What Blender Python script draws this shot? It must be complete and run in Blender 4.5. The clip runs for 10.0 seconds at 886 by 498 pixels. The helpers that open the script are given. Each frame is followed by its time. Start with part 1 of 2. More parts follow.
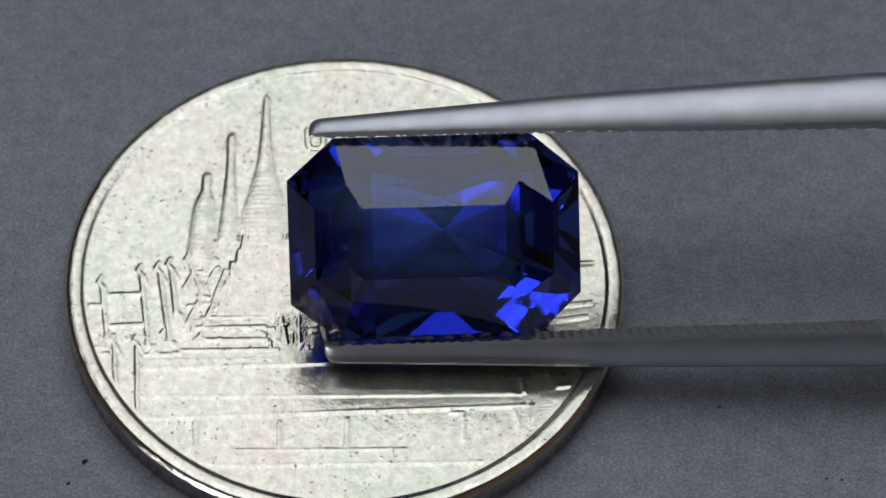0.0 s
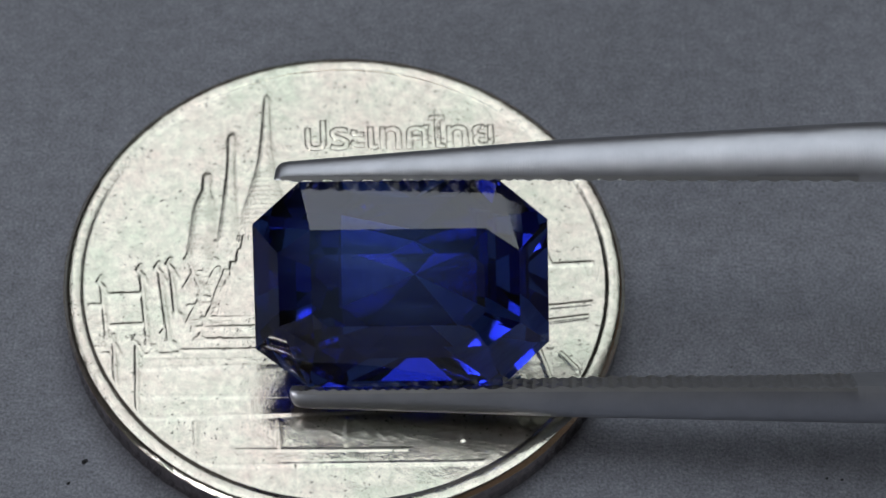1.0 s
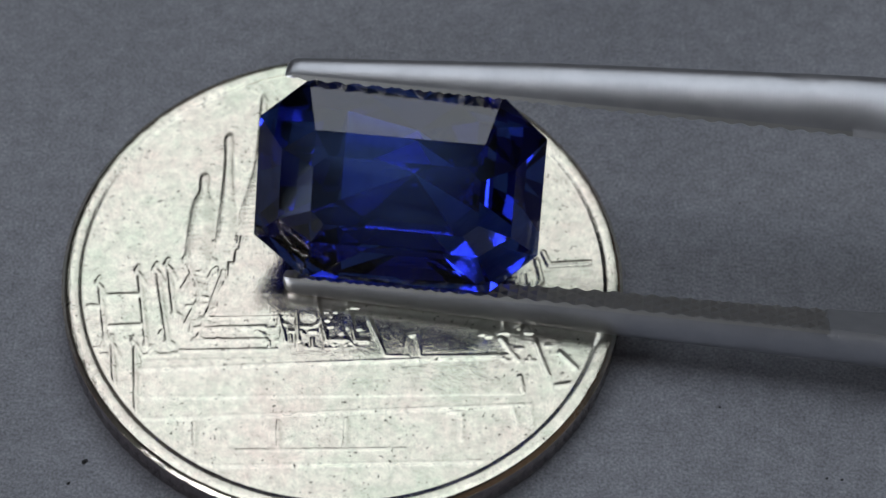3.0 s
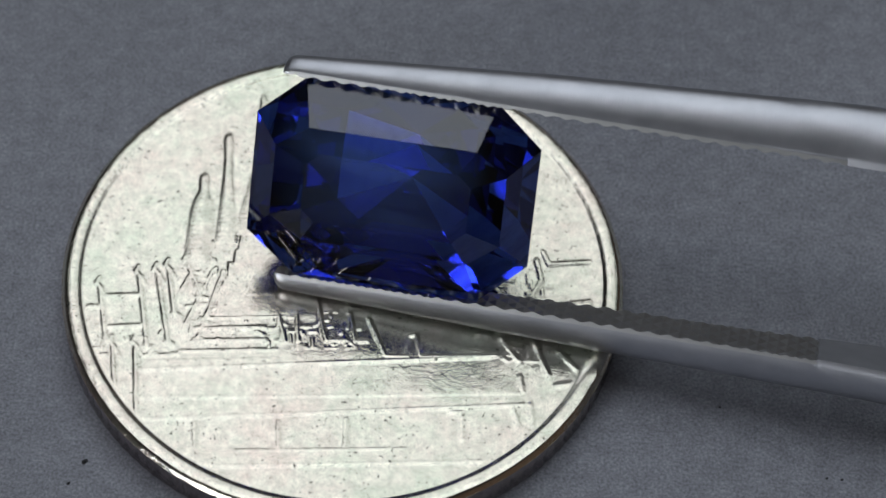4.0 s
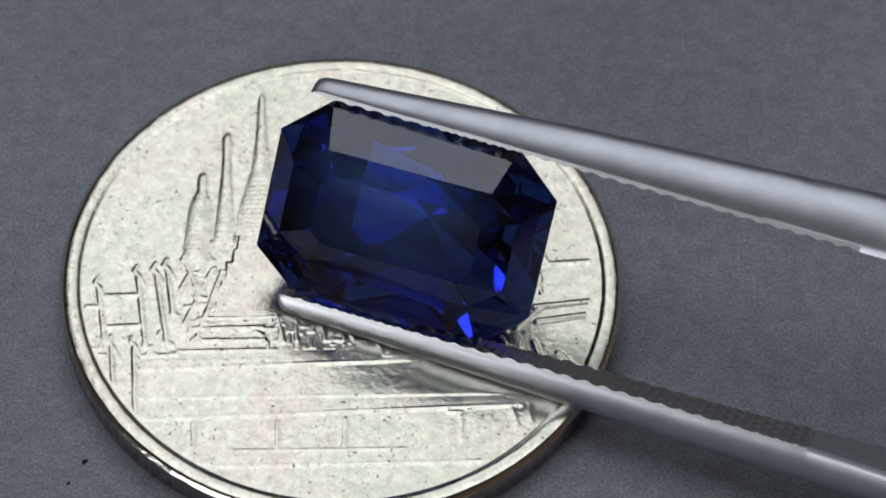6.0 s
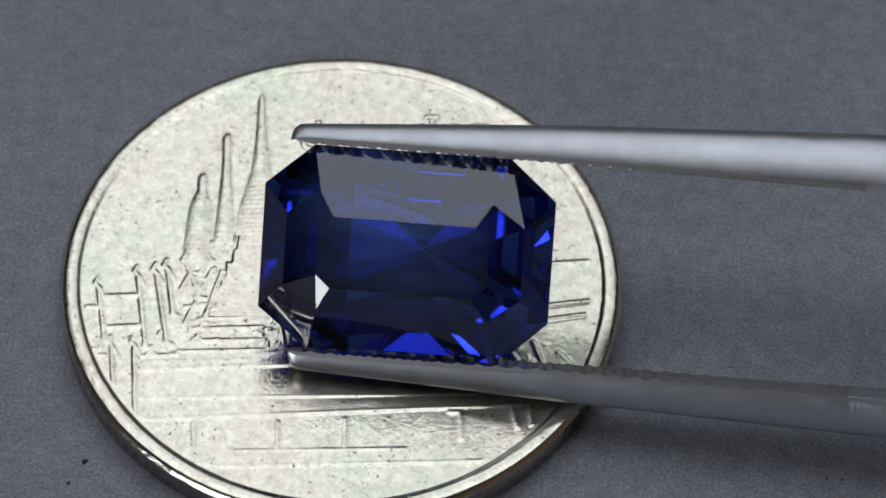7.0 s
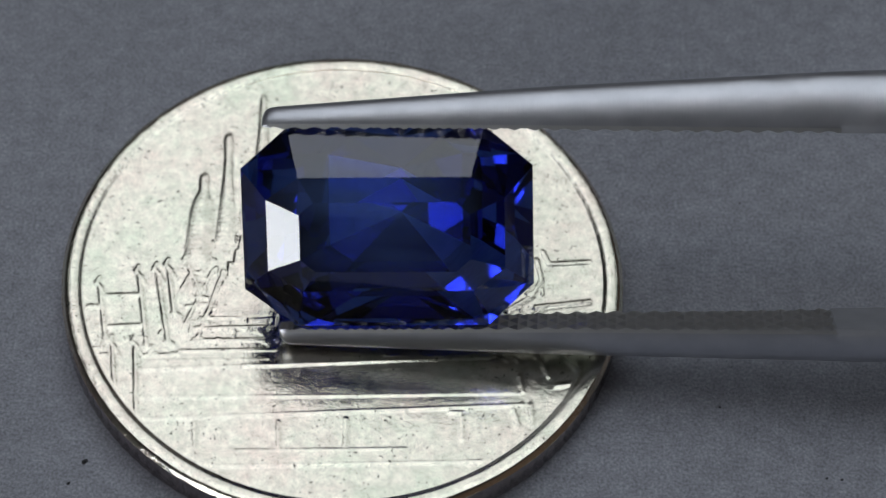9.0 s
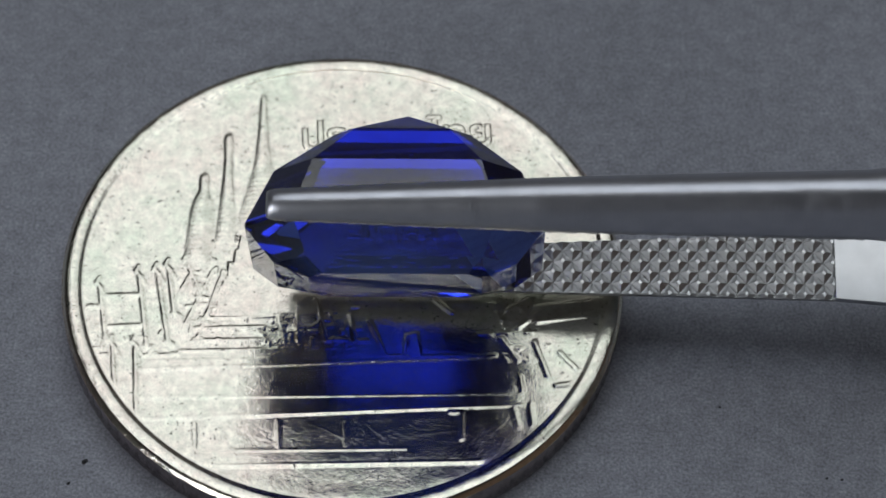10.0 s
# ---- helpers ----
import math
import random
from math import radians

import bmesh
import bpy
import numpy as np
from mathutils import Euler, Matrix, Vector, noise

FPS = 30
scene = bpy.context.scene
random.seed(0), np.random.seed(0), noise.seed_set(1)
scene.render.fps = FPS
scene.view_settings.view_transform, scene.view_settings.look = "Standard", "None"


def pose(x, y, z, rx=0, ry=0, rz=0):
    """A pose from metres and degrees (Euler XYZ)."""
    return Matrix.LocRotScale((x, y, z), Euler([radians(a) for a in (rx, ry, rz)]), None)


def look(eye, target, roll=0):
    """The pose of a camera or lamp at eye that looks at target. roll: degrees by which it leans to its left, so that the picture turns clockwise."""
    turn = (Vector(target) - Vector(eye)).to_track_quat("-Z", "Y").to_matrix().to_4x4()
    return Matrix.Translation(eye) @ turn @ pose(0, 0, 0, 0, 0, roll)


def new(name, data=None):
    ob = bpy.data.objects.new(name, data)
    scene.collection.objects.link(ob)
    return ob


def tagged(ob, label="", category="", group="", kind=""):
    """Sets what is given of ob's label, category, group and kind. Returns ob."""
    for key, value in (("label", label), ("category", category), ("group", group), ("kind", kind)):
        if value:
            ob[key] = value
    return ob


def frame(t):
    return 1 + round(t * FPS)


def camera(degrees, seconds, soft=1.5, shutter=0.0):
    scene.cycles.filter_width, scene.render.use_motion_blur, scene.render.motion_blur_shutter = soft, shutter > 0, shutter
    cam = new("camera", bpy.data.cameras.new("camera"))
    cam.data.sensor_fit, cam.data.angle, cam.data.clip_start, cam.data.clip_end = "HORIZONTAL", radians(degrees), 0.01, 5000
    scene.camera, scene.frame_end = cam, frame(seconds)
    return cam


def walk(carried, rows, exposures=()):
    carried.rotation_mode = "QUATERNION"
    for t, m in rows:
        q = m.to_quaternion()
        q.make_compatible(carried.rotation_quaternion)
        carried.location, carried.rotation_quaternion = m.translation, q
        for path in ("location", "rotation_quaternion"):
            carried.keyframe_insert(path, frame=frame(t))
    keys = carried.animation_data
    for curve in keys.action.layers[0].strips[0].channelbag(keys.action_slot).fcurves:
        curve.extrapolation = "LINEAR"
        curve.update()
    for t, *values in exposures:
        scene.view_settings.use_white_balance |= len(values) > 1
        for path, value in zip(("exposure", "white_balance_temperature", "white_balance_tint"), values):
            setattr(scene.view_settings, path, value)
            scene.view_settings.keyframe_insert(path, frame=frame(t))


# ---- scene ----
MM = 0.001


# ---- camera ----
cam = camera(18, 10.0, soft=1.6)
EYE = Vector((3.495, -57.517, 84.926)) * MM
CAM = Matrix(((0.99865966, -0.05175795, 0.0, EYE.x), (0.04229591, 0.81609138, -0.57637307, EYE.y),
              (0.02983189, 0.57560053, 0.81718669, EYE.z), (0, 0, 0, 1)))
cam.data.dof.use_dof, cam.data.dof.focus_distance, cam.data.dof.aperture_fstop = True, 0.0975, 115
walk(cam, [(0, CAM), (10, CAM)], exposures=[(0, 0.0), (10, 0.0)])

# ---- light: a room with a window, a bright ceiling panel overhead and a softer one beyond the desk ----
world = bpy.data.worlds.new("world")
scene.world = world
world.use_nodes = True
sky = world.node_tree.nodes.new("ShaderNodeTexSky")
sky.sky_type, sky.sun_disc = "NISHITA", False
sky.sun_elevation, sky.sun_rotation = radians(40), radians(200)
world.node_tree.links.new(sky.outputs[0], world.node_tree.nodes["Background"].inputs[0])
world.node_tree.nodes["Background"].inputs[1].default_value = 0.1


def panel_light(name, eye, target, w, h, radiance, colour):
    """A rectangular lamp of the given radiance."""
    data = bpy.data.lights.new(name, "AREA")
    data.shape, data.size, data.size_y = "RECTANGLE", w, h
    data.energy, data.color = radiance * math.pi * w * h, colour
    ob = new(name, data)
    ob.matrix_world = look(eye, target)
    return ob


panel_light("ceiling_lamp", (0.0, -0.1425, 1.64), (0.0, -0.1424, 0), 1.3, 0.045, 5.0, (1.0, 0.98, 0.96))
panel_light("ceiling_panel", (0.05, 0.33, 1.66), (0.05, 0.3301, 0), 2.3, 0.74, 1.55, (0.885, 0.945, 1.0))
panel_light("far_ceiling_panel", (-0.40, 1.005, 1.66), (-0.40, 1.0051, 0), 0.76, 0.57, 1.44, (0.90, 0.945, 1.0))
# dim parts added beside the far panel, so the coin's right and far side darken
panel_light("added_dim_panel", (-0.40, 1.656, 1.66), (-0.40, 1.6561, 0), 0.76, 0.73, 1.17, (0.89, 0.945, 0.985))
panel_light("added_dim_panel", (0.416, 1.37, 1.66), (0.416, 1.3701, 0), 0.868, 1.30, 1.08, (0.89, 0.945, 0.985))
panel_light("window_lamp", (-1.97, -1.96, 0.035), (0.0, -1.96, 0.035), 1.76, 0.74, 10.0, (0.94, 0.97, 1.0))
panel_light("window_lamp", (-1.97, -2.43, 0.87), (0.0, -2.43, 0.87), 0.80, 0.80, 10.0, (0.94, 0.97, 1.0))


# ---- materials ----
def material(name):
    m = bpy.data.materials.new(name)
    m.use_nodes = True
    return m, m.node_tree, m.node_tree.nodes["Principled BSDF"]


def noise_tex(tree, scale, detail=4.0, rough=0.6, stretch=None):
    """Noise over the object's own space, scale in features per millimetre."""
    co = tree.nodes.new("ShaderNodeTexCoord")
    n = tree.nodes.new("ShaderNodeTexNoise")
    n.inputs["Scale"].default_value, n.inputs["Detail"].default_value = scale * 1000, detail
    n.inputs["Roughness"].default_value = rough
    src = co.outputs["Object"]
    if stretch:
        mp = tree.nodes.new("ShaderNodeMapping")
        mp.inputs["Scale"].default_value = stretch
        tree.links.new(src, mp.inputs["Vector"])
        src = mp.outputs["Vector"]
    tree.links.new(src, n.inputs["Vector"])
    return n.outputs["Fac"]


def ramp(tree, fac, *stops):
    r = tree.nodes.new("ShaderNodeValToRGB")
    el = r.color_ramp.elements
    while len(el) < len(stops):
        el.new(0.5)
    for e, (p, c) in zip(el, stops):
        e.position = p
        e.color = (*c, 1) if isinstance(c, tuple) else (c, c, c, 1)
    tree.links.new(fac, r.inputs["Fac"])
    return r.outputs["Color"]


def mix(tree, a, b, fac, mode="MULTIPLY"):
    m = tree.nodes.new("ShaderNodeMix")
    m.data_type, m.blend_type = "RGBA", mode
    m.inputs["Factor"].default_value = fac
    tree.links.new(a, m.inputs["A"])
    tree.links.new(b, m.inputs["B"])
    return m.outputs["Result"]


def bump(tree, bsdf, height, dist, strength=1.0, below=None):
    b = tree.nodes.new("ShaderNodeBump")
    b.inputs["Distance"].default_value, b.inputs["Strength"].default_value = dist, strength
    tree.links.new(height, b.inputs["Height"])
    if below is not None:
        tree.links.new(below, b.inputs["Normal"])
    tree.links.new(b.outputs["Normal"], bsdf.inputs["Normal"])
    return b.outputs["Normal"]


def paper_material():
    m, t, b = material("grey_paper")
    cloud = ramp(t, noise_tex(t, 0.12, 3), (0.3, 0.90), (0.7, 1.0))
    grain = ramp(t, noise_tex(t, 9.0, 4, 0.8), (0.36, (0.200, 0.209, 0.239)), (0.66, (0.465, 0.484, 0.553)))
    mottle = ramp(t, noise_tex(t, 1.3, 4, 0.75), (0.35, 0.80), (0.65, 1.05))
    t.links.new(mix(t, mix(t, grain, cloud, 1.0), mottle, 1.0), b.inputs["Base Color"])
    b.inputs["Roughness"].default_value = 0.75
    b.inputs["Specular IOR Level"].default_value = 0.3
    bump(t, b, noise_tex(t, 7.0, 4, 0.7), 0.00005, 0.9)
    return m


def nickel_material(name, *shades):
    m, t, b = material(name)
    tone = ramp(t, noise_tex(t, 0.3, 5, 0.7), *zip((0.32, 0.5, 0.68), shades))
    grain = ramp(t, noise_tex(t, 2.6, 5, 0.7), (0.3, 0.74), (0.62, 0.96))
    # small dark pits, thicker in some places than in others
    dirt = ramp(t, noise_tex(t, 6.0, 3, 0.55), (0.29, 0.10), (0.365, 1.0))
    where = ramp(t, noise_tex(t, 0.5, 3), (0.38, 0.45), (0.60, 1.0))
    soiled = mix(t, mix(t, tone, grain, 1.0), dirt, 0.9)
    m2 = t.nodes.new("ShaderNodeMix")
    m2.data_type = "RGBA"
    t.links.new(where, m2.inputs["Factor"])
    t.links.new(mix(t, tone, grain, 0.8), m2.inputs["A"])
    t.links.new(soiled, m2.inputs["B"])
    t.links.new(m2.outputs["Result"], b.inputs["Base Color"])
    b.inputs["Metallic"].default_value = 1.0
    rough = ramp(t, noise_tex(t, 1.6, 4), (0.3, 0.09), (0.75, 0.19))
    t.links.new(rough, b.inputs["Roughness"])
    n1 = bump(t, b, noise_tex(t, 2.0, 5, 0.7), 0.000026, 0.75)
    n2 = bump(t, b, noise_tex(t, 3.0, 3, 0.6, (9, 1, 1)), 0.000006, 0.5, n1)
    bump(t, b, noise_tex(t, 9.0, 3, 0.7), 0.000007, 0.6, n2)
    return m


def steel_material():
    m, t, b = material("satin_steel")
    tone = ramp(t, noise_tex(t, 0.8, 4), (0.3, (0.42, 0.43, 0.47)), (0.7, (0.49, 0.50, 0.54)))
    t.links.new(tone, b.inputs["Base Color"])
    b.inputs["Metallic"].default_value = 1.0
    rough = ramp(t, noise_tex(t, 1.2, 3), (0.3, 0.35), (0.7, 0.42))
    t.links.new(rough, b.inputs["Roughness"])
    n1 = bump(t, b, noise_tex(t, 1.3, 3, 0.6, (10, 1, 1)), 0.000008, 0.8)
    bump(t, b, noise_tex(t, 9.0, 3, 0.7), 0.000004, 0.6, n1)
    return m


def inner_steel_material():
    m, t, b = material("dull_steel")
    tone = ramp(t, noise_tex(t, 1.0, 4), (0.3, (0.52, 0.525, 0.53)), (0.7, (0.60, 0.605, 0.61)))
    t.links.new(tone, b.inputs["Base Color"])
    b.inputs["Metallic"].default_value = 1.0
    b.inputs["Roughness"].default_value = 0.37
    bump(t, b, noise_tex(t, 3.0, 3, 0.6, (8, 1, 1)), 0.000003, 0.35)
    return m


def sapphire_material(name, hazy, facet_glow=0.0):
    m, t, b = material(name)
    zone = ramp(t, noise_tex(t, 0.25, 2), (0.35, (0.005, 0.011, 0.28)), (0.7, (0.011, 0.023, 0.45)))
    t.links.new(zone, b.inputs["Base Color"])
    b.inputs["Transmission Weight"].default_value = 1.0
    b.inputs["IOR"].default_value = 1.77
    b.inputs["Roughness"].default_value = 0.01
    bump(t, b, noise_tex(t, 1.2, 2), 0.000003, 0.10)
    if hazy:
        # banded pale haze and pinpoints: inclusions along the stone plus painted glow of facets
        silk_haze = t.nodes.new("ShaderNodeBsdfDiffuse")
        silk_haze.inputs["Color"].default_value = (0.13, 0.24, 0.62, 1)
        bands = ramp(t, noise_tex(t, 0.30, 6, 0.72, (0.45, 2.6, 1)), (0.36, 0.03), (0.66, 0.26))
        co = t.nodes.new("ShaderNodeTexCoord")
        far = t.nodes.new("ShaderNodeVectorMath")
        far.operation = "DISTANCE"
        far.inputs[1].default_value = (-0.5 * MM, 1.3 * MM, 1.2 * MM)
        t.links.new(co.outputs["Object"], far.inputs[0])
        reach = t.nodes.new("ShaderNodeMath")
        reach.operation, reach.inputs[1].default_value = "MULTIPLY", 200.0
        t.links.new(far.outputs["Value"], reach.inputs[0])
        patch = ramp(t, reach.outputs[0], (0.15, 1.0), (0.80, 0.0))
        both = t.nodes.new("ShaderNodeMixShader")
        t.links.new(mix(t, bands, patch, 1.0), both.inputs["Fac"])
        t.links.new(b.outputs["BSDF"], both.inputs[1])
        t.links.new(silk_haze.outputs["BSDF"], both.inputs[2])
        t.links.new(both.outputs["Shader"], t.nodes["Material Output"].inputs["Surface"])
    if facet_glow:
        # streaked translucent glow, painting lit facets as they show through the table
        glow = t.nodes.new("ShaderNodeBsdfTranslucent")
        glow.inputs["Color"].default_value = (0.45, 0.78, 0.85, 1)
        lines = ramp(t, noise_tex(t, 0.5, 6, 0.75, (0.7, 0.7, 3.0)), (0.30, 0.45 * facet_glow), (0.68, facet_glow))
        both = t.nodes.new("ShaderNodeMixShader")
        t.links.new(lines, both.inputs["Fac"])
        t.links.new(b.outputs["BSDF"], both.inputs[1])
        t.links.new(glow.outputs["BSDF"], both.inputs[2])
        t.links.new(both.outputs["Shader"], t.nodes["Material Output"].inputs["Surface"])
    return m


def plain_material(name, colour, rough=0.8, scale=0.02):
    m, t, b = material(name)
    lo, hi = tuple(c * 0.92 for c in colour), tuple(min(1, c * 1.06) for c in colour)
    t.links.new(ramp(t, noise_tex(t, scale, 4), (0.35, lo), (0.65, hi)), b.inputs["Base Color"])
    b.inputs["Roughness"].default_value = rough
    return m


DULL = inner_steel_material()
TARNISH = nickel_material("tarnished_nickel", (0.30, 0.24, 0.26), (0.42, 0.35, 0.35), (0.54, 0.47, 0.42))
PAPER, NICKEL, STEEL, SAPPHIRE = paper_material(), nickel_material("worn_nickel", (0.75, 0.65, 0.57), (0.78, 0.74, 0.635), (0.68, 0.705, 0.58)), steel_material(), sapphire_material("blue_sapphire", False)
SILK_HAZE = sapphire_material("hazed_blue_sapphire", True)
GLOW_FACET = sapphire_material("lit_facet_sapphire", False, 0.9)
WALL = plain_material("wall_paint", (0.20, 0.19, 0.185))
DARK = plain_material("added_dark_paint", (0.05, 0.05, 0.055))
BROWN = plain_material("added_brown_paint", (0.17, 0.11, 0.08))
CEILING = plain_material("added_ceiling_black", (0.07, 0.07, 0.075))
DESK = plain_material("desk_wood", (0.10, 0.065, 0.04), 0.5, 0.05)
FLECK = plain_material("dark_fibre", (0.012, 0.012, 0.014), 0.8, 4.0)
PAINT = plain_material("white_paint", (0.75, 0.75, 0.73), 0.5)


# ---- mesh helpers ----
def mesh_of(name, verts, faces, mat, smooth=False):
    me = bpy.data.meshes.new(name)
    me.from_pydata([tuple(v) for v in verts], [], [tuple(f) for f in faces])
    me.materials.append(mat)
    if smooth:
        me.polygons.foreach_set("use_smooth", [True] * len(me.polygons))
    me.update()
    return me


def child(name, me, parent, label=""):
    ob = new(name, me)
    ob.parent = parent
    if label:
        tagged(ob, label)
    return ob


def box_mesh(name, lo, hi, mat):
    bm = bmesh.new()
    bmesh.ops.create_cube(bm, size=1)
    for v in bm.verts:
        v.co = Vector([lo[i] if v.co[i] < 0 else hi[i] for i in range(3)])
    me = bpy.data.meshes.new(name)
    bm.to_mesh(me)
    bm.free()
    me.materials.append(mat)
    return me


def box(name, lo, hi, mat, label, category):
    return tagged(new(name, box_mesh(name, lo, hi, mat)), label, category, kind="structure")


# ---- room: unseen, added to close the place ----
box("floor", (-2.2, -3.2, -0.80), (2.2, 2.6, -0.75), WALL, "plain grey floor under the desk", "floor")
# ceiling is added, and dark so the stone's table mirrors no grey
box("ceiling", (-2.2, -3.2, 1.72), (2.2, 2.6, 1.80), CEILING, "unseen dark ceiling added to darken reflections", "ceiling")
# added wall, brown so the right facets mirror it like a holding hand
box("added_brown_wall", (2.0, -3.0, -0.75), (2.2, 2.4, 1.72), BROWN, "unseen brown wall added in place of a hand's reflection", "wall")
box("wall_north", (-2.2, 2.4, -0.75), (2.2, 2.6, 1.72), WALL, "plain grey painted wall", "wall")
# added wall, dark in place of the camera and its holder
box("added_dark_wall", (-2.2, -3.2, -0.75), (2.2, -3.0, 1.72), DARK, "unseen dark grey wall added to darken reflections", "wall")
west = tagged(new("wall_west"), "plain grey painted wall with a window opening", "wall", kind="structure")
for lo, hi in (((-2.2, -3.0, -0.75), (-2.0, -2.86, 1.72)), ((-2.2, -1.06, -0.75), (-2.0, 2.4, 1.72)), ((-2.2, -2.86, -0.75), (-2.0, -1.06, -0.35)),
               ((-2.2, -2.0, 0.42), (-2.0, -1.06, 1.72)), ((-2.2, -2.86, 1.30), (-2.0, -2.0, 1.72))):
    child("wall_panel", box_mesh("wall_panel", lo, hi, WALL), west)


def window_unit(name, y0, y1, z0, z1):
    w = tagged(new(name), "white painted window frame in the wall", "window", kind="structure")
    for lo, hi in (((y0, z0), (y0 + 0.04, z1)), ((y1 - 0.04, z0), (y1, z1)), ((y0 + 0.04, z0), (y1 - 0.04, z0 + 0.04)), ((y0 + 0.04, z1 - 0.04), (y1 - 0.04, z1))):
        child("window_frame", box_mesh("window_frame", (-2.12, *lo), (-2.06, *hi), PAINT), w)


window_unit("window_1", -2.86, -1.06, -0.35, 0.42)
window_unit("window_2", -2.86, -2.0, 0.42, 1.30)

desk = tagged(new("desk"), "dark wooden desk under the grey paper", "desk")
child("desktop", box_mesh("desktop", (-0.7, -0.4, -0.0302), (0.7, 0.4, -0.0002), DESK), desk)
for sx in (-1, 1):
    for sy in (-1, 1):
        x, y = sx * 0.65, sy * 0.35
        child("leg", box_mesh("leg", (x - 0.025, y - 0.025, -0.75), (x + 0.025, y + 0.025, -0.0302), DESK), desk)


# ---- paper ----
def paper_sheet():
    n = 60
    xs, ys = np.linspace(-0.21, 0.21, n), np.linspace(-0.15, 0.15, n)
    verts = [(x, y, 0.0) for y in ys for x in xs] + [(x, y, -0.0002) for x, y in
             ((-0.21, -0.15), (0.21, -0.15), (0.21, 0.15), (-0.21, 0.15))]
    faces = [(j * n + i, j * n + i + 1, (j + 1) * n + i + 1, (j + 1) * n + i) for j in range(n - 1) for i in range(n - 1)]
    k = n * n
    faces += [(k + 3, k + 2, k + 1, k), (0, *range(k, k + 2), n - 1)]
    return tagged(new("paper", mesh_of("paper", verts, faces, PAPER)), "matte dark grey paper sheet with fine grain on a desk", "paper", kind="structure")


paper_sheet()


def dust():
    """Dark fibres and specks that lie on the paper."""
    rnd = random.Random(5)
    verts, faces = [], []
    spots = [(-8.68, -7.55, 0.12), (-9.16, -8.45, 0.09), (13.7, -3.92, 0.07), (17.44, -6.65, 0.09), (17.97, -6.69, 0.07), (14.6, 5.2, 0.05)]
    spots += [(rnd.uniform(-14, 20), rnd.uniform(-12, 16), rnd.uniform(0.012, 0.03)) for _ in range(60)]
    for x, y, r in spots:
        if math.hypot(x, y) < 10.3:
            continue
        k, n = len(verts), 7
        turn, thin = rnd.uniform(0, 6.3), rnd.uniform(0.35, 1.0)
        for i in range(n):
            a = 6.283 * i / n
            q = r * rnd.uniform(0.6, 1.2)
            u, v = q * math.cos(a), q * math.sin(a) * thin
            verts.append(((x + u * math.cos(turn) - v * math.sin(turn)) * MM, (y + u * math.sin(turn) + v * math.cos(turn)) * MM, 0.00001))
        verts.append((x * MM, y * MM, (0.01 + r * 0.5) * MM))
        faces += [(k + i, k + (i + 1) % n, k + n) for i in range(n)]
    tagged(new("dust_specks", mesh_of("dust_specks", verts, faces, FLECK)), "tiny dark dust specks lying on grey paper", "dust", kind="stuff")


dust()

# ---- coin: 20 mm across, 1.5 mm thick ----
FIELD_R, COIN_R, COIN_H, SINK = 9.38, 10.16, 1.5, 0.10
WALLS = [(-6.93, -4.45, 5.4, -3.2), (-6.81, -5.62, 6.5, -4.7), (-6.71, -6.5, 6.6, -5.15), (-4.87, -8.31, 5.2, -7.55),
         (-5.15, -3.14, -2.6, -2.95), (-5.2, -2.62, -2.7, -2.42), (-5.6, -3.62, -2.2, -3.35), (-6.8, -4.1, -2.4, -3.75),
         (-8.57, -1.41, -7.3, -1.28), (-8.22, -2.73, -7.12, -2.59), (-9.1, -1.9, -8.5, -1.87), (-7.0, -3.9, -5.6, -3.75)]
POSTS = [(-8.80, -0.61, -8.26, -3.29), (-7.44, 0.0, -6.78, -3.53), (-6.79, 0.14, -6.04, -3.32), (-6.40, 0.34, -5.92, -2.1),
         (-8.08, -3.08, -7.69, -5.67), (-7.28, -3.03, -6.85, -6.55), (-4.3, -0.1, -4.9, -2.3), (-5.75, 0.6, -5.15, -0.9)]
GABLES = [(-0.95, -0.9, -0.44, -2.85), (-0.44, -2.85, 0.26, -2.81), (0.35, -1.7, 0.60, -2.83), (0.60, -2.83, 1.0, -2.80),
          (1.05, -1.9, 1.70, -3.39), (1.70, -3.39, 2.5, -3.36), (2.75, -2.4, 2.95, -3.34), (2.95, -3.34, 5.6, -3.15),
          (2.35, -3.3, 2.45, -2.5), (2.45, -2.5, 2.75, -2.4), (-1.6, -1.3, -1.45, -2.9), (-2.2, -1.9, -1.9, -3.0)]
SHRUBS = [(7.23, 1.46, 7.45, 0.92), (7.45, 0.92, 8.95, 1.1), (7.0, 1.1, 7.2, 0.2), (7.2, 0.2, 6.8, -0.6), (7.0, -1.0, 8.95, -0.65),
          (7.1, -1.6, 8.8, -1.25), (6.0, -1.2, 6.9, -0.5), (6.4, -1.9, 7.4, -0.9), (7.0, -2.5, 7.5, -3.9), (7.9, -2.9, 9.0, -4.1),
          (9.0, -4.1, 7.8, -4.3), (5.8, -2.4, 6.4, -3.3), (6.5, -4.0, 6.6, -4.6), (4.9, 0.4, 5.6, -0.4), (3.0, -0.6, 4.0, -1.4)]
BLOCKS = [(-1.9, -6.35, -1.82, -7.45), (0.45, -6.1, 0.5, -7.2), (-3.3, -7.6, 2.6, -7.2), (6.9, -5.15, 7.0, -6.0), (-4.82, -6.54, -4.72, -7.57), (4.5, -5.63, 4.54, -6.67), (6.3, -5.3, 6.5, -6.1), (4.1, -5.6, 4.5, -5.58)]
# stepped platform under the spires: sloping sides and level tiers
TIERS = [(-4.7, 0.0, -5.5, -2.4), (-4.35, -0.05, -5.0, -2.95), (-5.35, 0.2, -5.75, -0.9), (-4.3, -0.31, -1.5, -0.02), (-4.4, -0.81, -1.35, -0.5),
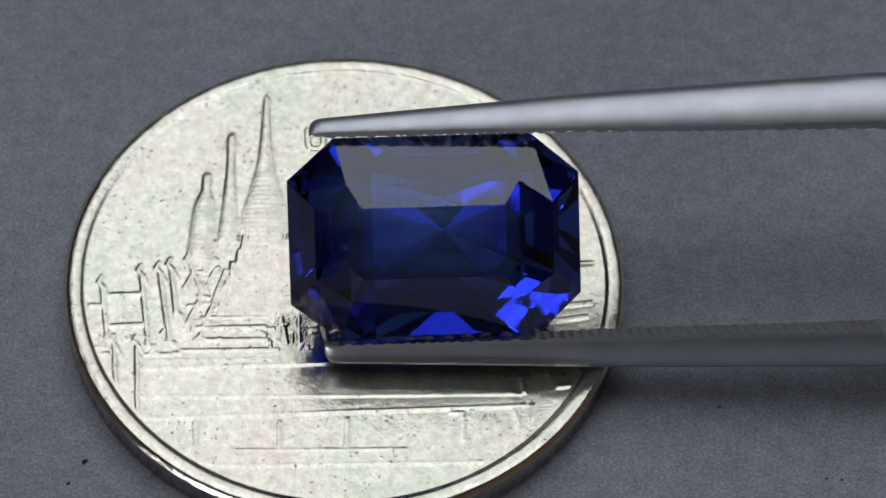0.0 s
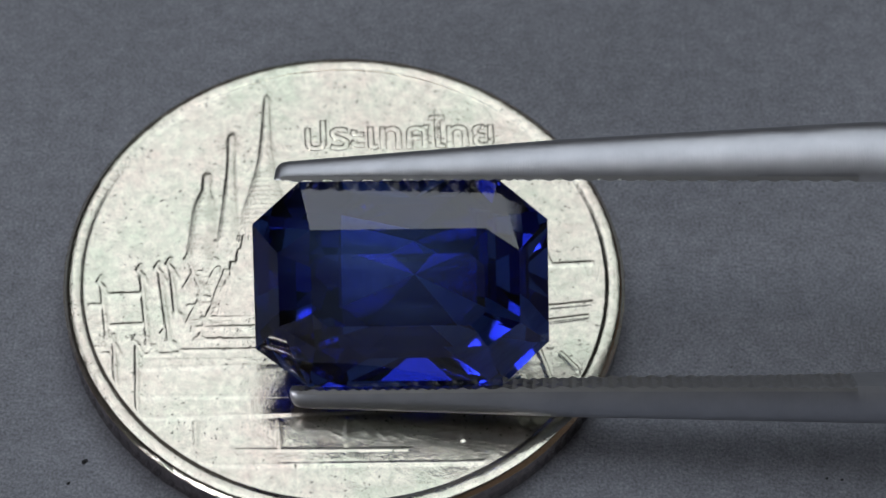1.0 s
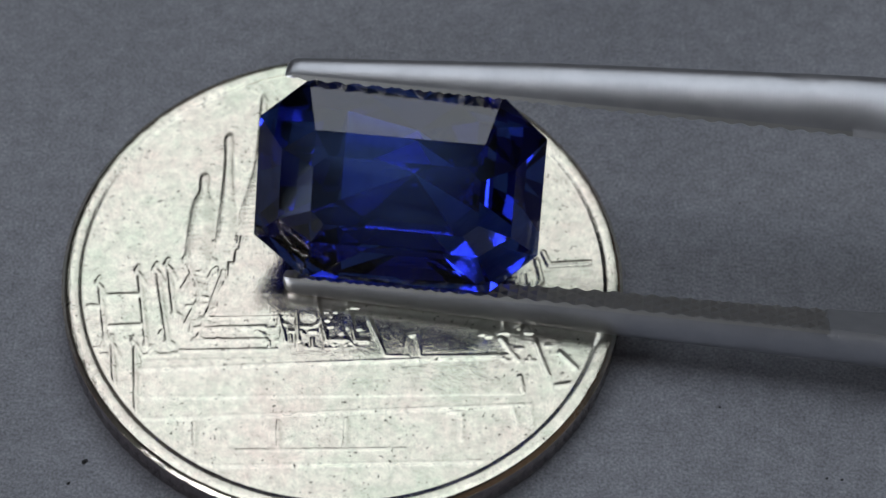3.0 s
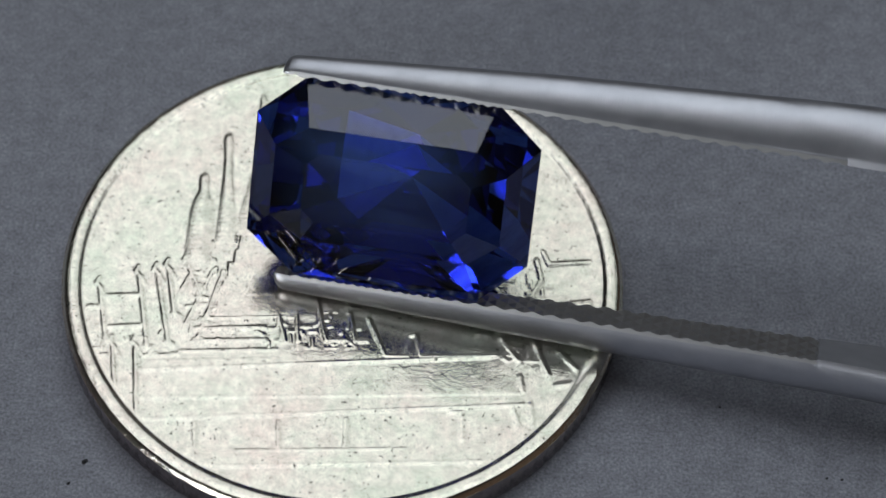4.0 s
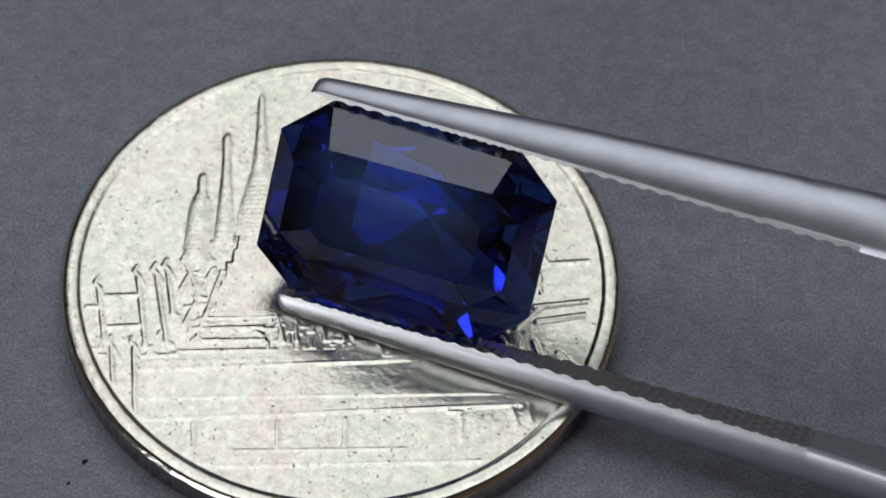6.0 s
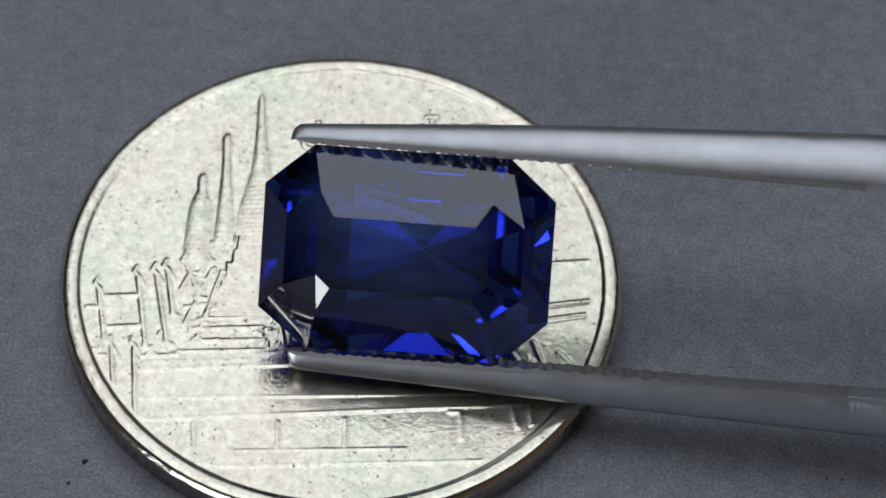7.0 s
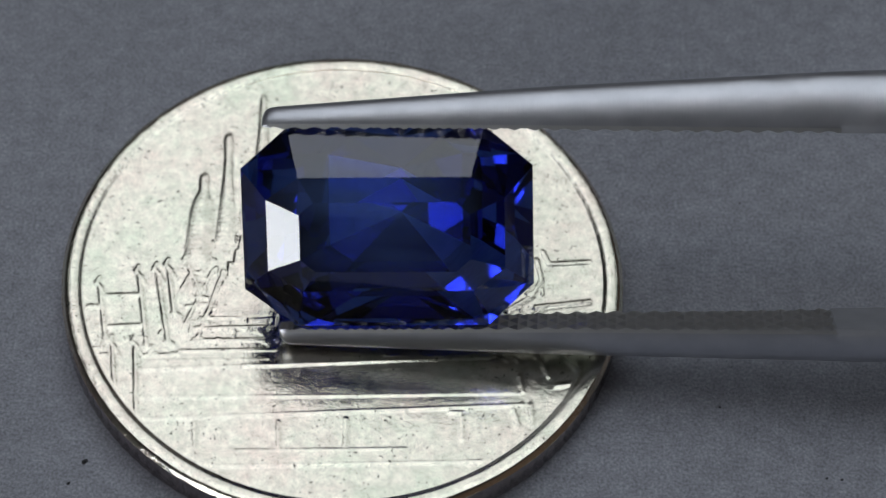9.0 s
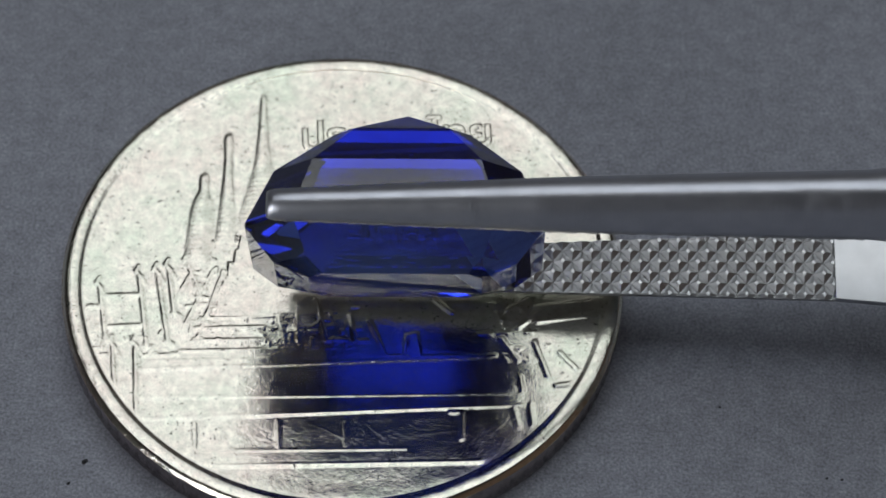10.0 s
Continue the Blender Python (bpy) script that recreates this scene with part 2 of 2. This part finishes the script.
         (-4.5, -1.3, -1.2, -0.98), (-4.65, -1.75, -1.1, -1.42), (-4.8, -2.15, -2.0, -1.9), (-1.7, 0.3, -1.2, -1.3), (-3.3, -0.1, -3.35, -1.3)]
# spires: the tip, the foot, and the half width at even steps from tip to foot
SPIRES = [((-5.38, 4.44), (-5.30, -0.2), (0.12, 0.20, 0.17, 0.33, 0.41, 0.43, 0.45, 0.46, 0.48, 0.52, 0.60)),
          ((-4.65, 6.34), (-4.30, 0.5), (0.12, 0.20, 0.16, 0.17, 0.20, 0.24, 0.28, 0.33, 0.38, 0.44, 0.52)),
          ((-3.49, 8.26), (-3.00, 0.4), (0.10, 0.15, 0.18, 0.22, 0.28, 0.40, 0.58, 0.74, 0.88, 1.00, 1.20))]


def smooth_step(v):
    v = np.clip(v, 0, 1)
    return v * v * (3 - 2 * v)


def relief(x, y):
    """Height of the struck design over the field, in millimetres."""
    h = np.zeros_like(x)

    def ridge(x0, y0, x1, y1, w, top):
        nonlocal h
        dx, dy = x1 - x0, y1 - y0
        s = np.clip(((x - x0) * dx + (y - y0) * dy) / (dx * dx + dy * dy), 0, 1)
        d = np.hypot(x - x0 - s * dx, y - y0 - s * dy)
        h = np.maximum(h, top * smooth_step(1 - d / (1.3 * w)))

    # terraces fall away from each wall line
    for x0, y0, x1, y1 in WALLS[:4]:
        ux, uy = x1 - x0, y1 - y0
        n = math.hypot(ux, uy)
        up = (-(x - x0) * uy + (y - y0) * ux) / n
        along = ((x - x0) * ux + (y - y0) * uy) / n
        inside = smooth_step((along + 0.1) / 0.2) * smooth_step((n + 0.3 - along) / 0.6)
        h = h + 0.035 * smooth_step((up + 0.07) / 0.11) * smooth_step((1.0 - up) / 0.9) * inside
    for k, line in enumerate(WALLS):
        ridge(*line, 0.13, 0.052 if k < 4 or k > 7 else 0.045)
    for x0, y0, x1, y1 in POSTS:
        ridge(x0 + 0.08, y0 - 0.40, x1, y1, 0.12, 0.05)
        # a flame-shaped finial
        ridge(x0 + 0.02, y0, x0 - 0.06, y0 - 0.24, 0.10, 0.045)
        ridge(x0 - 0.06, y0 - 0.24, x0 + 0.16, y0 - 0.50, 0.12, 0.06)
        ridge(x0 + 0.16, y0 - 0.50, x0 + 0.36, y0 - 0.82, 0.10, 0.04)
        ridge(x1 - 0.05, y1 + 0.1, x1 + 0.18, y1 - 0.05, 0.16, 0.05)
    for line in TIERS:
        ridge(*line, 0.10, 0.042)
    for line in GABLES:
        ridge(*line, 0.12, 0.06)
    for line in SHRUBS:
        ridge(*line, 0.13, 0.055)
    for line in BLOCKS:
        ridge(*line, 0.12, 0.04)
    # the raised temple base and its stepped tiers
    for k, (cy, hw) in enumerate(((1.25, 1.1), (0.7, 1.25), (0.1, 1.5), (-0.6, 1.7), (-1.3, 1.9))):
        cx = -2.9 + 0.09 * (1.5 - cy)
        top = smooth_step((hw - np.abs(x - cx)) / 0.15) * smooth_step((cy + 0.3 - y) / 0.12) * smooth_step((y - cy + 0.9) / 0.5)
        h = np.maximum(h, (0.075 - 0.006 * k) * top)
    for i in range(11):
        ridge(-4.0 + 0.2 * i, 1.22 + 0.018 * i, -4.0 + 0.2 * i, 1.48 + 0.018 * i, 0.07, 0.11)
    for (tx, ty), (bx, by), prof in SPIRES:
        ax, ay = bx - tx, by - ty
        n = math.hypot(ax, ay)
        s = ((x - tx) * ax + (y - ty) * ay) / (n * n)
        d = np.abs(((x - tx) * ay - (y - ty) * ax) / n)
        w = 1.14 * np.interp(s, np.linspace(0, 1, len(prof)), prof)
        dome = np.clip(1 - (d / w) ** 2, 0, 1) ** 1.05 * smooth_step((1 - s) / 0.16) * smooth_step(s * n / 0.35)
        rings = 1 - 0.08 * (0.5 + 0.5 * np.cos(s * n * 6.283 / 0.21)) * (w > 0.3)
        h = np.maximum(h, np.where((s > 0) & (s < 1), (0.05 + 0.10 * np.minimum(w, 0.8)) * dome * rings, 0))
    # small worn ornament round the temple, the trees and the shrubs, then hairline scratches
    rnd = random.Random(11)
    for (xa, xb, ya, yb), count in (((-5.6, -1.2, -3.3, 1.1), 130), ((-2.8, 0.6, -3.3, -1.4), 46), ((4.6, 7.6, -3.4, 0.2), 34), ((-8.9, -5.6, -4.0, -2.9), 16)):
        for _ in range(count):
            px, py, q, ln = rnd.uniform(xa, xb), rnd.uniform(ya, yb), rnd.choice((0.09, 0.09, 0.09, 1.66, 1.66, rnd.uniform(0, 3.14))), rnd.uniform(0.08, 0.4)
            ridge(px, py, px + ln * math.cos(q), py + ln * math.sin(q), rnd.uniform(0.07, 0.12), rnd.uniform(0.02, 0.048))
    for _ in range(70):
        px, py, q, ln = rnd.uniform(-3.0, 8.0), rnd.uniform(-7.5, -3.2), rnd.uniform(-0.9, 0.9), rnd.uniform(0.3, 1.6)
        ridge(px, py, px + ln * math.cos(q), py + ln * math.sin(q), 0.055, rnd.uniform(0.003, 0.007))
    # wear: soft unevenness
    h = h + 0.005 * np.sin(2.3 * x + 1.1 * np.sin(1.7 * y)) * np.sin(1.9 * y + 0.7 * np.sin(2.9 * x))
    return 0.60 * h


def grid_mesh(name, verts, rows, cols, mat, wrap):
    """A smooth mesh over a grid of vertices, closed round in the columns if wrap."""
    i, j = np.meshgrid(np.arange(rows - 1), np.arange(cols if wrap else cols - 1), indexing="ij")
    j2 = (j + 1) % cols
    quads = np.stack([i * cols + j, i * cols + j2, (i + 1) * cols + j2, (i + 1) * cols + j], -1).reshape(-1, 4)
    me = bpy.data.meshes.new(name)
    me.vertices.add(len(verts))
    me.vertices.foreach_set("co", np.asarray(verts, dtype=np.float32).ravel())
    me.loops.add(quads.size)
    me.loops.foreach_set("vertex_index", quads.ravel().astype(np.int32))
    me.polygons.add(len(quads))
    me.polygons.foreach_set("loop_start", np.arange(0, quads.size, 4, dtype=np.int32))
    me.polygons.foreach_set("use_smooth", np.ones(len(quads), dtype=bool))
    me.materials.append(mat)
    me.update(calc_edges=True)
    me.validate()
    return me


def build_coin():
    coin = tagged(new("coin"), "worn pale nickel coin with temple relief lying on grey paper", "coin")
    # struck face
    nr, na = 250, 900
    r = np.linspace(0.02, FIELD_R, nr)
    a = np.linspace(0, 2 * math.pi, na, endpoint=False)
    rr, aa = np.meshgrid(r, a, indexing="ij")
    x, y = rr * np.cos(aa), rr * np.sin(aa)
    fade = smooth_step((FIELD_R - 0.02 - rr) / 0.15)
    z = COIN_H - SINK + relief(x, y) * fade + 0.02 * smooth_step((rr - 8.6) / 0.8)
    child("struck_face", grid_mesh("struck_face", np.stack([x, y, z], -1).reshape(-1, 3) * MM, nr, na, NICKEL, True), coin, "low relief of spires and temple walls")
    # raised rim, rounded and a little dented
    prof = [(FIELD_R, COIN_H - SINK + 0.02), (FIELD_R + 0.04, COIN_H - SINK + 0.022), (FIELD_R + 0.09, COIN_H - SINK + 0.045), (FIELD_R + 0.17, COIN_H - 0.022),
            (FIELD_R + 0.24, COIN_H), (FIELD_R + 0.40, COIN_H + 0.005), (9.96, COIN_H - 0.01), (10.02, COIN_H - 0.04), (10.07, COIN_H - 0.10), (COIN_R, COIN_H - 0.2)]
    na = 720
    a = np.linspace(0, 2 * math.pi, na, endpoint=False)
    dent = 0.005 * (np.sin(7 * a) * np.sin(23 * a + 1) + np.sin(61 * a) * np.sin(11 * a))
    rows = []
    for pr, pz in prof:
        k = 1.0 if pr > 9.7 else 0.0
        rows.append(np.stack([(pr + k * dent * 0.4) * np.cos(a), (pr + k * dent * 0.4) * np.sin(a), pz + k * dent * 0.8], -1))
    child("rim", grid_mesh("rim", np.concatenate(rows) * MM, len(prof), na, NICKEL, True), coin, "raised polished rim with small nicks")
    # edge with fine reeds, and the underside
    na = 1440
    a = np.linspace(0, 2 * math.pi, na, endpoint=False)
    reed = 0.018 * (0.5 + 0.5 * np.cos(120 * a))
    rows = []
    for pr, pz, k in ((COIN_R - 0.001, COIN_H - 0.19, 0), (COIN_R, COIN_H - 0.27, 1), (COIN_R, 0.25, 1), (10.06, 0.12, 0), (9.97, 0.02, 0), (9.6, 0.0, 0), (0.02, 0.0, 0)):
        rows.append(np.stack([(pr - k * reed) * np.cos(a), (pr - k * reed) * np.sin(a), 0 * a + pz], -1))
    child("edge", grid_mesh("edge", np.concatenate(rows) * MM, len(rows), na, TARNISH, True), coin, "finely reeded edge with brown tarnish")
    # lettering
    cu = bpy.data.curves.new("lettering", "FONT")
    cu.body = "ประเทศไทย"
    cu.size, cu.extrude, cu.bevel_depth, cu.bevel_resolution = 1.0, 0.0, 0.07, 5
    cu.offset = -0.032
    cu.align_x = "CENTER"
    tmp = bpy.data.objects.new("lettering_source", cu)
    scene.collection.objects.link(tmp)
    bpy.context.view_layer.update()
    me = bpy.data.meshes.new_from_object(tmp.evaluated_get(bpy.context.evaluated_depsgraph_get()))
    bpy.data.objects.remove(tmp)
    co = np.zeros(len(me.vertices) * 3)
    me.vertices.foreach_get("co", co)
    co = co.reshape(-1, 3)
    lo, hi = co.min(0), co.max(0)
    co[:, 0] = (co[:, 0] - (lo[0] + hi[0]) / 2) / (hi[0] - lo[0]) * 7.15
    co[:, 1] = (co[:, 1] - lo[1]) / (hi[1] - lo[1]) * 1.6
    co[:, 2] = (co[:, 2] - lo[2]) / (hi[2] - lo[2]) * 0.08 - 0.045
    t = math.radians(5.2)
    out = np.stack([1.70 + co[:, 0] * math.cos(t) - co[:, 1] * math.sin(t), 5.85 + co[:, 0] * math.sin(t) + co[:, 1] * math.cos(t), COIN_H - SINK + co[:, 2]], -1) * MM
    me.vertices.foreach_set("co", out.ravel())
    me.materials.clear()
    me.materials.append(NICKEL)
    me.polygons.foreach_set("use_smooth", [True] * len(me.polygons))
    me.update()
    child("lettering", me, coin, "raised Thai lettering on the coin")
    return coin


coin = build_coin()


# ---- sapphire: step cut, gripped by its long sides ----
GX, GY = 5.08, 3.58


def build_gem():
    girdle = [(-GX, 2.13), (-3.42, GY), (3.42, GY), (GX, 2.18), (GX, -2.05), (3.46, -GY), (-3.28, -GY), (-GX, -2.22)]
    table = [(-2.95, 0.80), (-2.45, 1.24), (2.45, 1.24), (2.95, 0.80), (2.95, -0.80), (2.45, -1.24), (-2.45, -1.24), (-2.95, -0.80)]

    def ring(k, z, inner=table, ends=None):
        """A level ring between the girdle and an inner outline; ends: its share at the short sides."""
        kx = k if ends is None else ends
        return [(g[0] + (t[0] - g[0]) * kx, g[1] + (t[1] - g[1]) * k, z) for g, t in zip(girdle, inner)]

    keel = [(0.35 + 0.06 * x / GX, 0.04 * y / GY) for x, y in girdle]
    rings = [ring(1, 1.40), ring(0.66, 1.04, ends=0.45), ring(0, 0.06), ring(0, -0.06), ring(0.17, -2.1, keel), ring(0.54, -3.75, keel)]
    rows = [[Vector(v) * MM for v in r] for r in rings]
    tip = Vector((0.35, 0.0, -4.86)) * MM
    stone = tagged(new("sapphire"), "deep blue faceted octagonal sapphire held in steel tweezers", "gemstone")

    def band(name, ks, label, cap=None, point=None):
        verts = [v for k in ks for v in rows[k]]
        faces = [(8 * k + (i + 1) % 8, 8 * k + i, 8 * k + 8 + i, 8 * k + 8 + (i + 1) % 8) for k in range(len(ks) - 1) for i in range(8)]
        if point:
            k = 8 * (len(ks) - 1)
            verts.append(point)
            faces += [(k + (i + 1) % 8, k + i, k + 8) for i in range(8)]
        if cap:
            faces = [tuple(range(8))]
        me = mesh_of(name, verts, faces, SILK_HAZE if name in ("table_facet", "crown") else SAPPHIRE)
        if point:  # painted glow deep at one end and one corner
            me.materials.append(GLOW_FACET)
            for k, face in enumerate(me.polygons):
                face.material_index = 1 if k in (12, 20, 23) else 0
        me.flip_normals() if me.polygons[0].normal.dot(Vector((0, 0, 1)) if cap else me.polygons[0].center) < 0 else None
        child(name, me, stone, label)

    band("table_facet", [0], "polished flat top of the stone", cap=True)
    band("crown", [0, 1, 2], "two steps of sloping facets")
    band("girdle", [2, 3], "thin polished edge of the stone")
    band("pavilion", [3, 4, 5], "stepped facets that meet in a point", point=tip)
    return stone


gem = build_gem()


# ---- tweezers: two tapered arms with cross-hatched jaws ----
def along(x, *stops):
    return float(np.interp(x, [s[0] for s in stops], [s[1] for s in stops]))


GRIP_END, GRIP_DEEP = 15.6, 0.13


def arm_size(side, x):
    """Half width, middle, edge thickness, full thickness and inner face of an arm at x."""
    if side > 0:
        return (along(x, (-4, 0.54), (5.5, 0.95), (GRIP_END, 1.18), (28, 2.3), (45, 4.2), (100, 4.8), (118, 4.2)),
                along(x, (-4, -0.15), (5.5, -0.21), (GRIP_END, -0.30), (118, -0.5)),
                along(x, (-4, 0.42), (5.5, 0.46), (GRIP_END, 0.68), (30, 0.9), (118, 1.0)),
                along(x, (-4, 0.64), (0, 0.93), (5.5, 1.32), (GRIP_END, 1.90), (30, 2.1), (60, 1.6), (118, 1.4)),
                along(x, (-4, 3.62), (5.5, 3.57), (GRIP_END, 3.42), (25, 3.5), (60, 5.2), (112, 0.02), (118, 0.02)))
    return (along(x, (-4, 0.48), (5.5, 0.94), (GRIP_END, 1.27), (28, 2.3), (45, 4.2), (100, 4.8), (118, 4.2)),
            along(x, (-4, -0.39), (5.5, -0.55), (GRIP_END, -0.69), (118, -0.6)),
            along(x, (-4, 0.52), (5.5, 0.55), (GRIP_END, 0.52), (30, 0.8), (118, 1.0)),
            along(x, (-4, 0.75), (5.5, 1.25), (GRIP_END, 1.53), (30, 1.8), (60, 1.6), (118, 1.4)),
            along(x, (-4, 3.64), (5.5, 3.57), (GRIP_END, 3.62), (25, 3.7), (60, 4.8), (112, 0.02), (118, 0.02)))


def arm_mesh(side):
    """side 1: the upper arm, -1: the lower one. Flat inside, domed outside."""
    tip = -4.25 if side > 0 else -3.95
    n = 21
    xs = [tip, tip + 0.03, tip + 0.08, tip + 0.16, tip + 0.28, tip + 0.5] + list(np.linspace(tip + 1, GRIP_END - 0.1, 30)) + [GRIP_END, GRIP_END + 0.12, GRIP_END + 0.4] + list(np.linspace(17, 30, 14))
    xs = sorted(set(xs) | set(np.round(np.arange(11.5, 15.4, 0.12), 3))) + list(np.linspace(34, 118, 22))
    verts = []
    for x in xs:
        k = math.sqrt(max(0.0, 1 - max(0.0, 1 - (x - tip) / 0.4) ** 2)) * 0.55 + 0.45
        w, zc, h1, h2, inner = arm_size(side, x)
        w, h1, h2 = w * (0.6 + 0.4 * k), h1 * k, h2 * k
        n0 = GRIP_DEEP * (1 - smooth_step((x - GRIP_END + 0.13) / 0.12)) if x > tip + 0.3 else 0.06
        prof = [(n0, -w * 0.97), (n0, w * 0.97)]
        for i in range(n):
            a = math.pi * i / (n - 1)
            low = max(0.3 * h1, n0 + 0.04)
            prof.append((low + (h2 - low) * math.sin(a) ** (1.45 if side > 0 else 1.3), w * math.cos(a)))
        for k2, (p, z) in enumerate(prof):
            if side > 0 and k2 > 3:  # scuffed patch on the back of the upper arm
                patch = smooth_step((x - 11.6) / 1.5) * smooth_step((15.4 - x) / 0.8) * smooth_step(0.5 + z / w)
                p += 0.035 * patch * noise.noise(Vector((2.1 * x, 2.5 * z, 0.7)))
            verts.append((x * MM, side * (inner + p) * MM, (zc + z) * MM))
    c = n + 2
    faces = [(i * c + j, i * c + (j + 1) % c, (i + 1) * c + (j + 1) % c, (i + 1) * c + j) for i in range(len(xs) - 1) for j in range(c)]
    faces += [tuple(range(c)), tuple(range((len(xs) - 1) * c, len(xs) * c))]
    me = mesh_of("arm", verts, faces, STEEL, True)
    me.materials.append(DULL)
    for i in range(len(xs) - 1):
        me.polygons[i * c].material_index = 1
    bm = bmesh.new()
    bm.from_mesh(me)
    bmesh.ops.recalc_face_normals(bm, faces=bm.faces)
    for e in bm.edges:
        if len(e.link_faces) == 2 and e.calc_face_angle() > radians(40):
            e.smooth = False
    bm.to_mesh(me)
    bm.free()
    return me


def grip_mesh(side):
    """The cross-hatched inside of a jaw: rows of small pyramids, with walls down to the arm."""
    tip = -4.0 if side > 0 else -3.7
    pitch_x, pitch_z, fine = 0.69, 0.80, 16
    xs = [tip] + [pitch_x * k / fine for k in range(math.ceil(tip * fine / pitch_x), math.floor(GRIP_END * fine / pitch_x) + 1)] + [GRIP_END]
    zs = [pitch_z * k / fine for k in range(-44, 29)]
    nx, nz = len(xs), len(zs) + 2
    verts = []
    for i, x in enumerate(xs):
        w, zc, _, _, inner = arm_size(side, x)
        w *= 1.004
        for j in range(nz):
            wall = j in (0, nz - 1)
            z = max(zc - w, min(zc + w, zs[max(0, min(nz - 3, j - 1))]))
            u, v = x / pitch_x + z / pitch_z, x / pitch_x - z / pitch_z
            p = min(1 - abs(2 * (u % 1) - 1), 1 - abs(2 * (v % 1) - 1))
            edge = 0.75 + 0.25 * smooth_step((w - abs(z - zc)) / 0.2)
            deep = GRIP_DEEP + 0.06 if wall or i in (0, nx - 1) else 0.12 * edge * (1 - min(1, 1.3 * p))
            verts.append((x * MM, side * (inner + deep) * MM, z * MM))
    faces = [(i * nz + j, i * nz + j + 1, (i + 1) * nz + j + 1, (i + 1) * nz + j) for i in range(nx - 1) for j in range(nz - 1)]
    if side < 0:
        faces = [f[::-1] for f in faces]
    return mesh_of("jaw_grip", verts, faces, DULL)


def build_tweezers():
    tw = tagged(new("tweezers"), "satin steel gem tweezers with cross-hatched jaws gripping a sapphire", "tweezers")
    for side in (1, -1):
        arm = child("arm", arm_mesh(side), tw, "tapered satin steel arm with a rounded back")
        child("jaw_grip", grip_mesh(side), arm, "cross-hatched gripping face of small pyramids")
    return tw


tweezers = build_tweezers()


# ---- what moves ----
HELD = [
    (0.0, 3.168, -0.926, 5.349, 42.24, -2.4, 3.94),
    (0.3, 3.164, -0.76, 5.201, 42.83, -2.42, 3.72),
    (0.5, 2.881, -2.969, 5.05, 46.3, -2.73, 3.94),
    (0.6, 2.533, -3.319, 5.531, 47.45, -3.99, 2.51),
    (0.8, 2.146, -3.079, 5.48, 45.84, -5.11, 0.64),
    (1.0, 2.105, -3.019, 5.459, 43.24, -4.61, 1.2),
    (1.2, 1.988, -2.457, 5.195, 43.9, -2.61, 1.82),
    (1.5, 1.634, -1.871, 5.182, 43.2, -2.11, 2.06),
    (1.8, 1.771, -1.573, 5.399, 49.71, -3.55, -0.9),
    (2.0, 2.06, -0.996, 5.709, 56.45, -3.71, -2.33),
    (2.2, 2.124, 0.186, 5.572, 53.7, -2.93, -3.09),
    (2.5, 2.161, 1.286, 4.863, 45.37, -2.02, -3.95),
    (2.7, 2.068, 1.703, 4.889, 46.57, -1.13, -3.43),
    (3.8, 1.425, -0.346, 6.206, 61.16, -2.58, -7.77),
    (4.0, 1.603, 1.027, 5.419, 51.41, -2.83, -8.98),
    (4.2, 1.593, 2.035, 4.648, 46.13, -1.85, -8.55),
    (4.5, 1.662, 1.587, 5.407, 46.97, -3.6, -13.25),
    (4.7, 0.804, 0.605, 5.491, 52.92, -3.15, -15.83),
    (5.0, 1.645, -1.494, 6.095, 59.58, -1.94, -15.03),
    (5.2, 2.118, -1.689, 5.9, 57.46, -1.74, -15.69),
    (5.5, 2.22, -0.472, 5.268, 48.68, -1.28, -16.2),
    (5.7, 2.084, 0.059, 5.128, 46.83, -2.09, -17.09),
    (6.8, 2.232, -1.725, 5.646, 51.61, -2.71, -9.05),
    (7.0, 2.23, -1.625, 5.26, 41.28, -3.11, -3.99),
    (7.2, 0.186, -0.198, 5.641, 32.58, -2.05, 1.03),
    (7.5, 0.933, -0.16, 5.27, 41.42, -2.91, 1.46),
    (7.7, 1.308, -0.688, 5.508, 48.79, -4.51, 1.28),
    (8.0, 1.285, -1.28, 5.865, 53.77, -3.23, 2.25),
    (8.2, 1.393, -0.621, 5.464, 46.19, -5.08, 0.91),
    (8.5, 1.356, 0.338, 6.044, 21.12, -2.98, 2.89),
    (8.7, 1.363, 0.562, 6.116, 20.77, -3.44, 2.61),
    (9.0, 1.528, -0.749, 5.61, 50.81, -4.42, 0.88),
    (9.2, 1.729, -0.358, 6.085, 70.27, -2.15, 1.91),
    (9.3, 1.639, 0.272, 6.327, 76.0, -2.03, 1.52),
    (9.5, 1.31, 0.289, 6.44, 86.51, -2.66, 0.81),
    (9.7, 1.37, 0.068, 6.348, 88.7, -1.7, 1.51),
    (9.8, 1.426, -0.506, 6.271, 94.43, -2.15, 0.97),
    (10.0, 1.884, -1.999, 6.181, 105.72, -1.81, 1.92),
]


def motions():
    rows = [(t, pose(x * MM, y * MM, z * MM, rx, ry, rz)) for t, x, y, z, rx, ry, rz in HELD]
    walk(tweezers, rows)
    walk(gem, rows)
    nudge = [(0, 0, 0), (2.0, 0, 0), (2.5, -0.05, 0.15), (4.0, -0.07, 0.25), (5.0, -0.08, 0.27), (5.5, -0.12, 0.40), (8.4, -0.12, 0.40), (9.0, -0.07, 0.25), (10, -0.07, 0.25)]
    walk(coin, [(t, pose(x * MM, 0, 0, 0, 0, rz)) for t, x, rz in nudge])


motions()
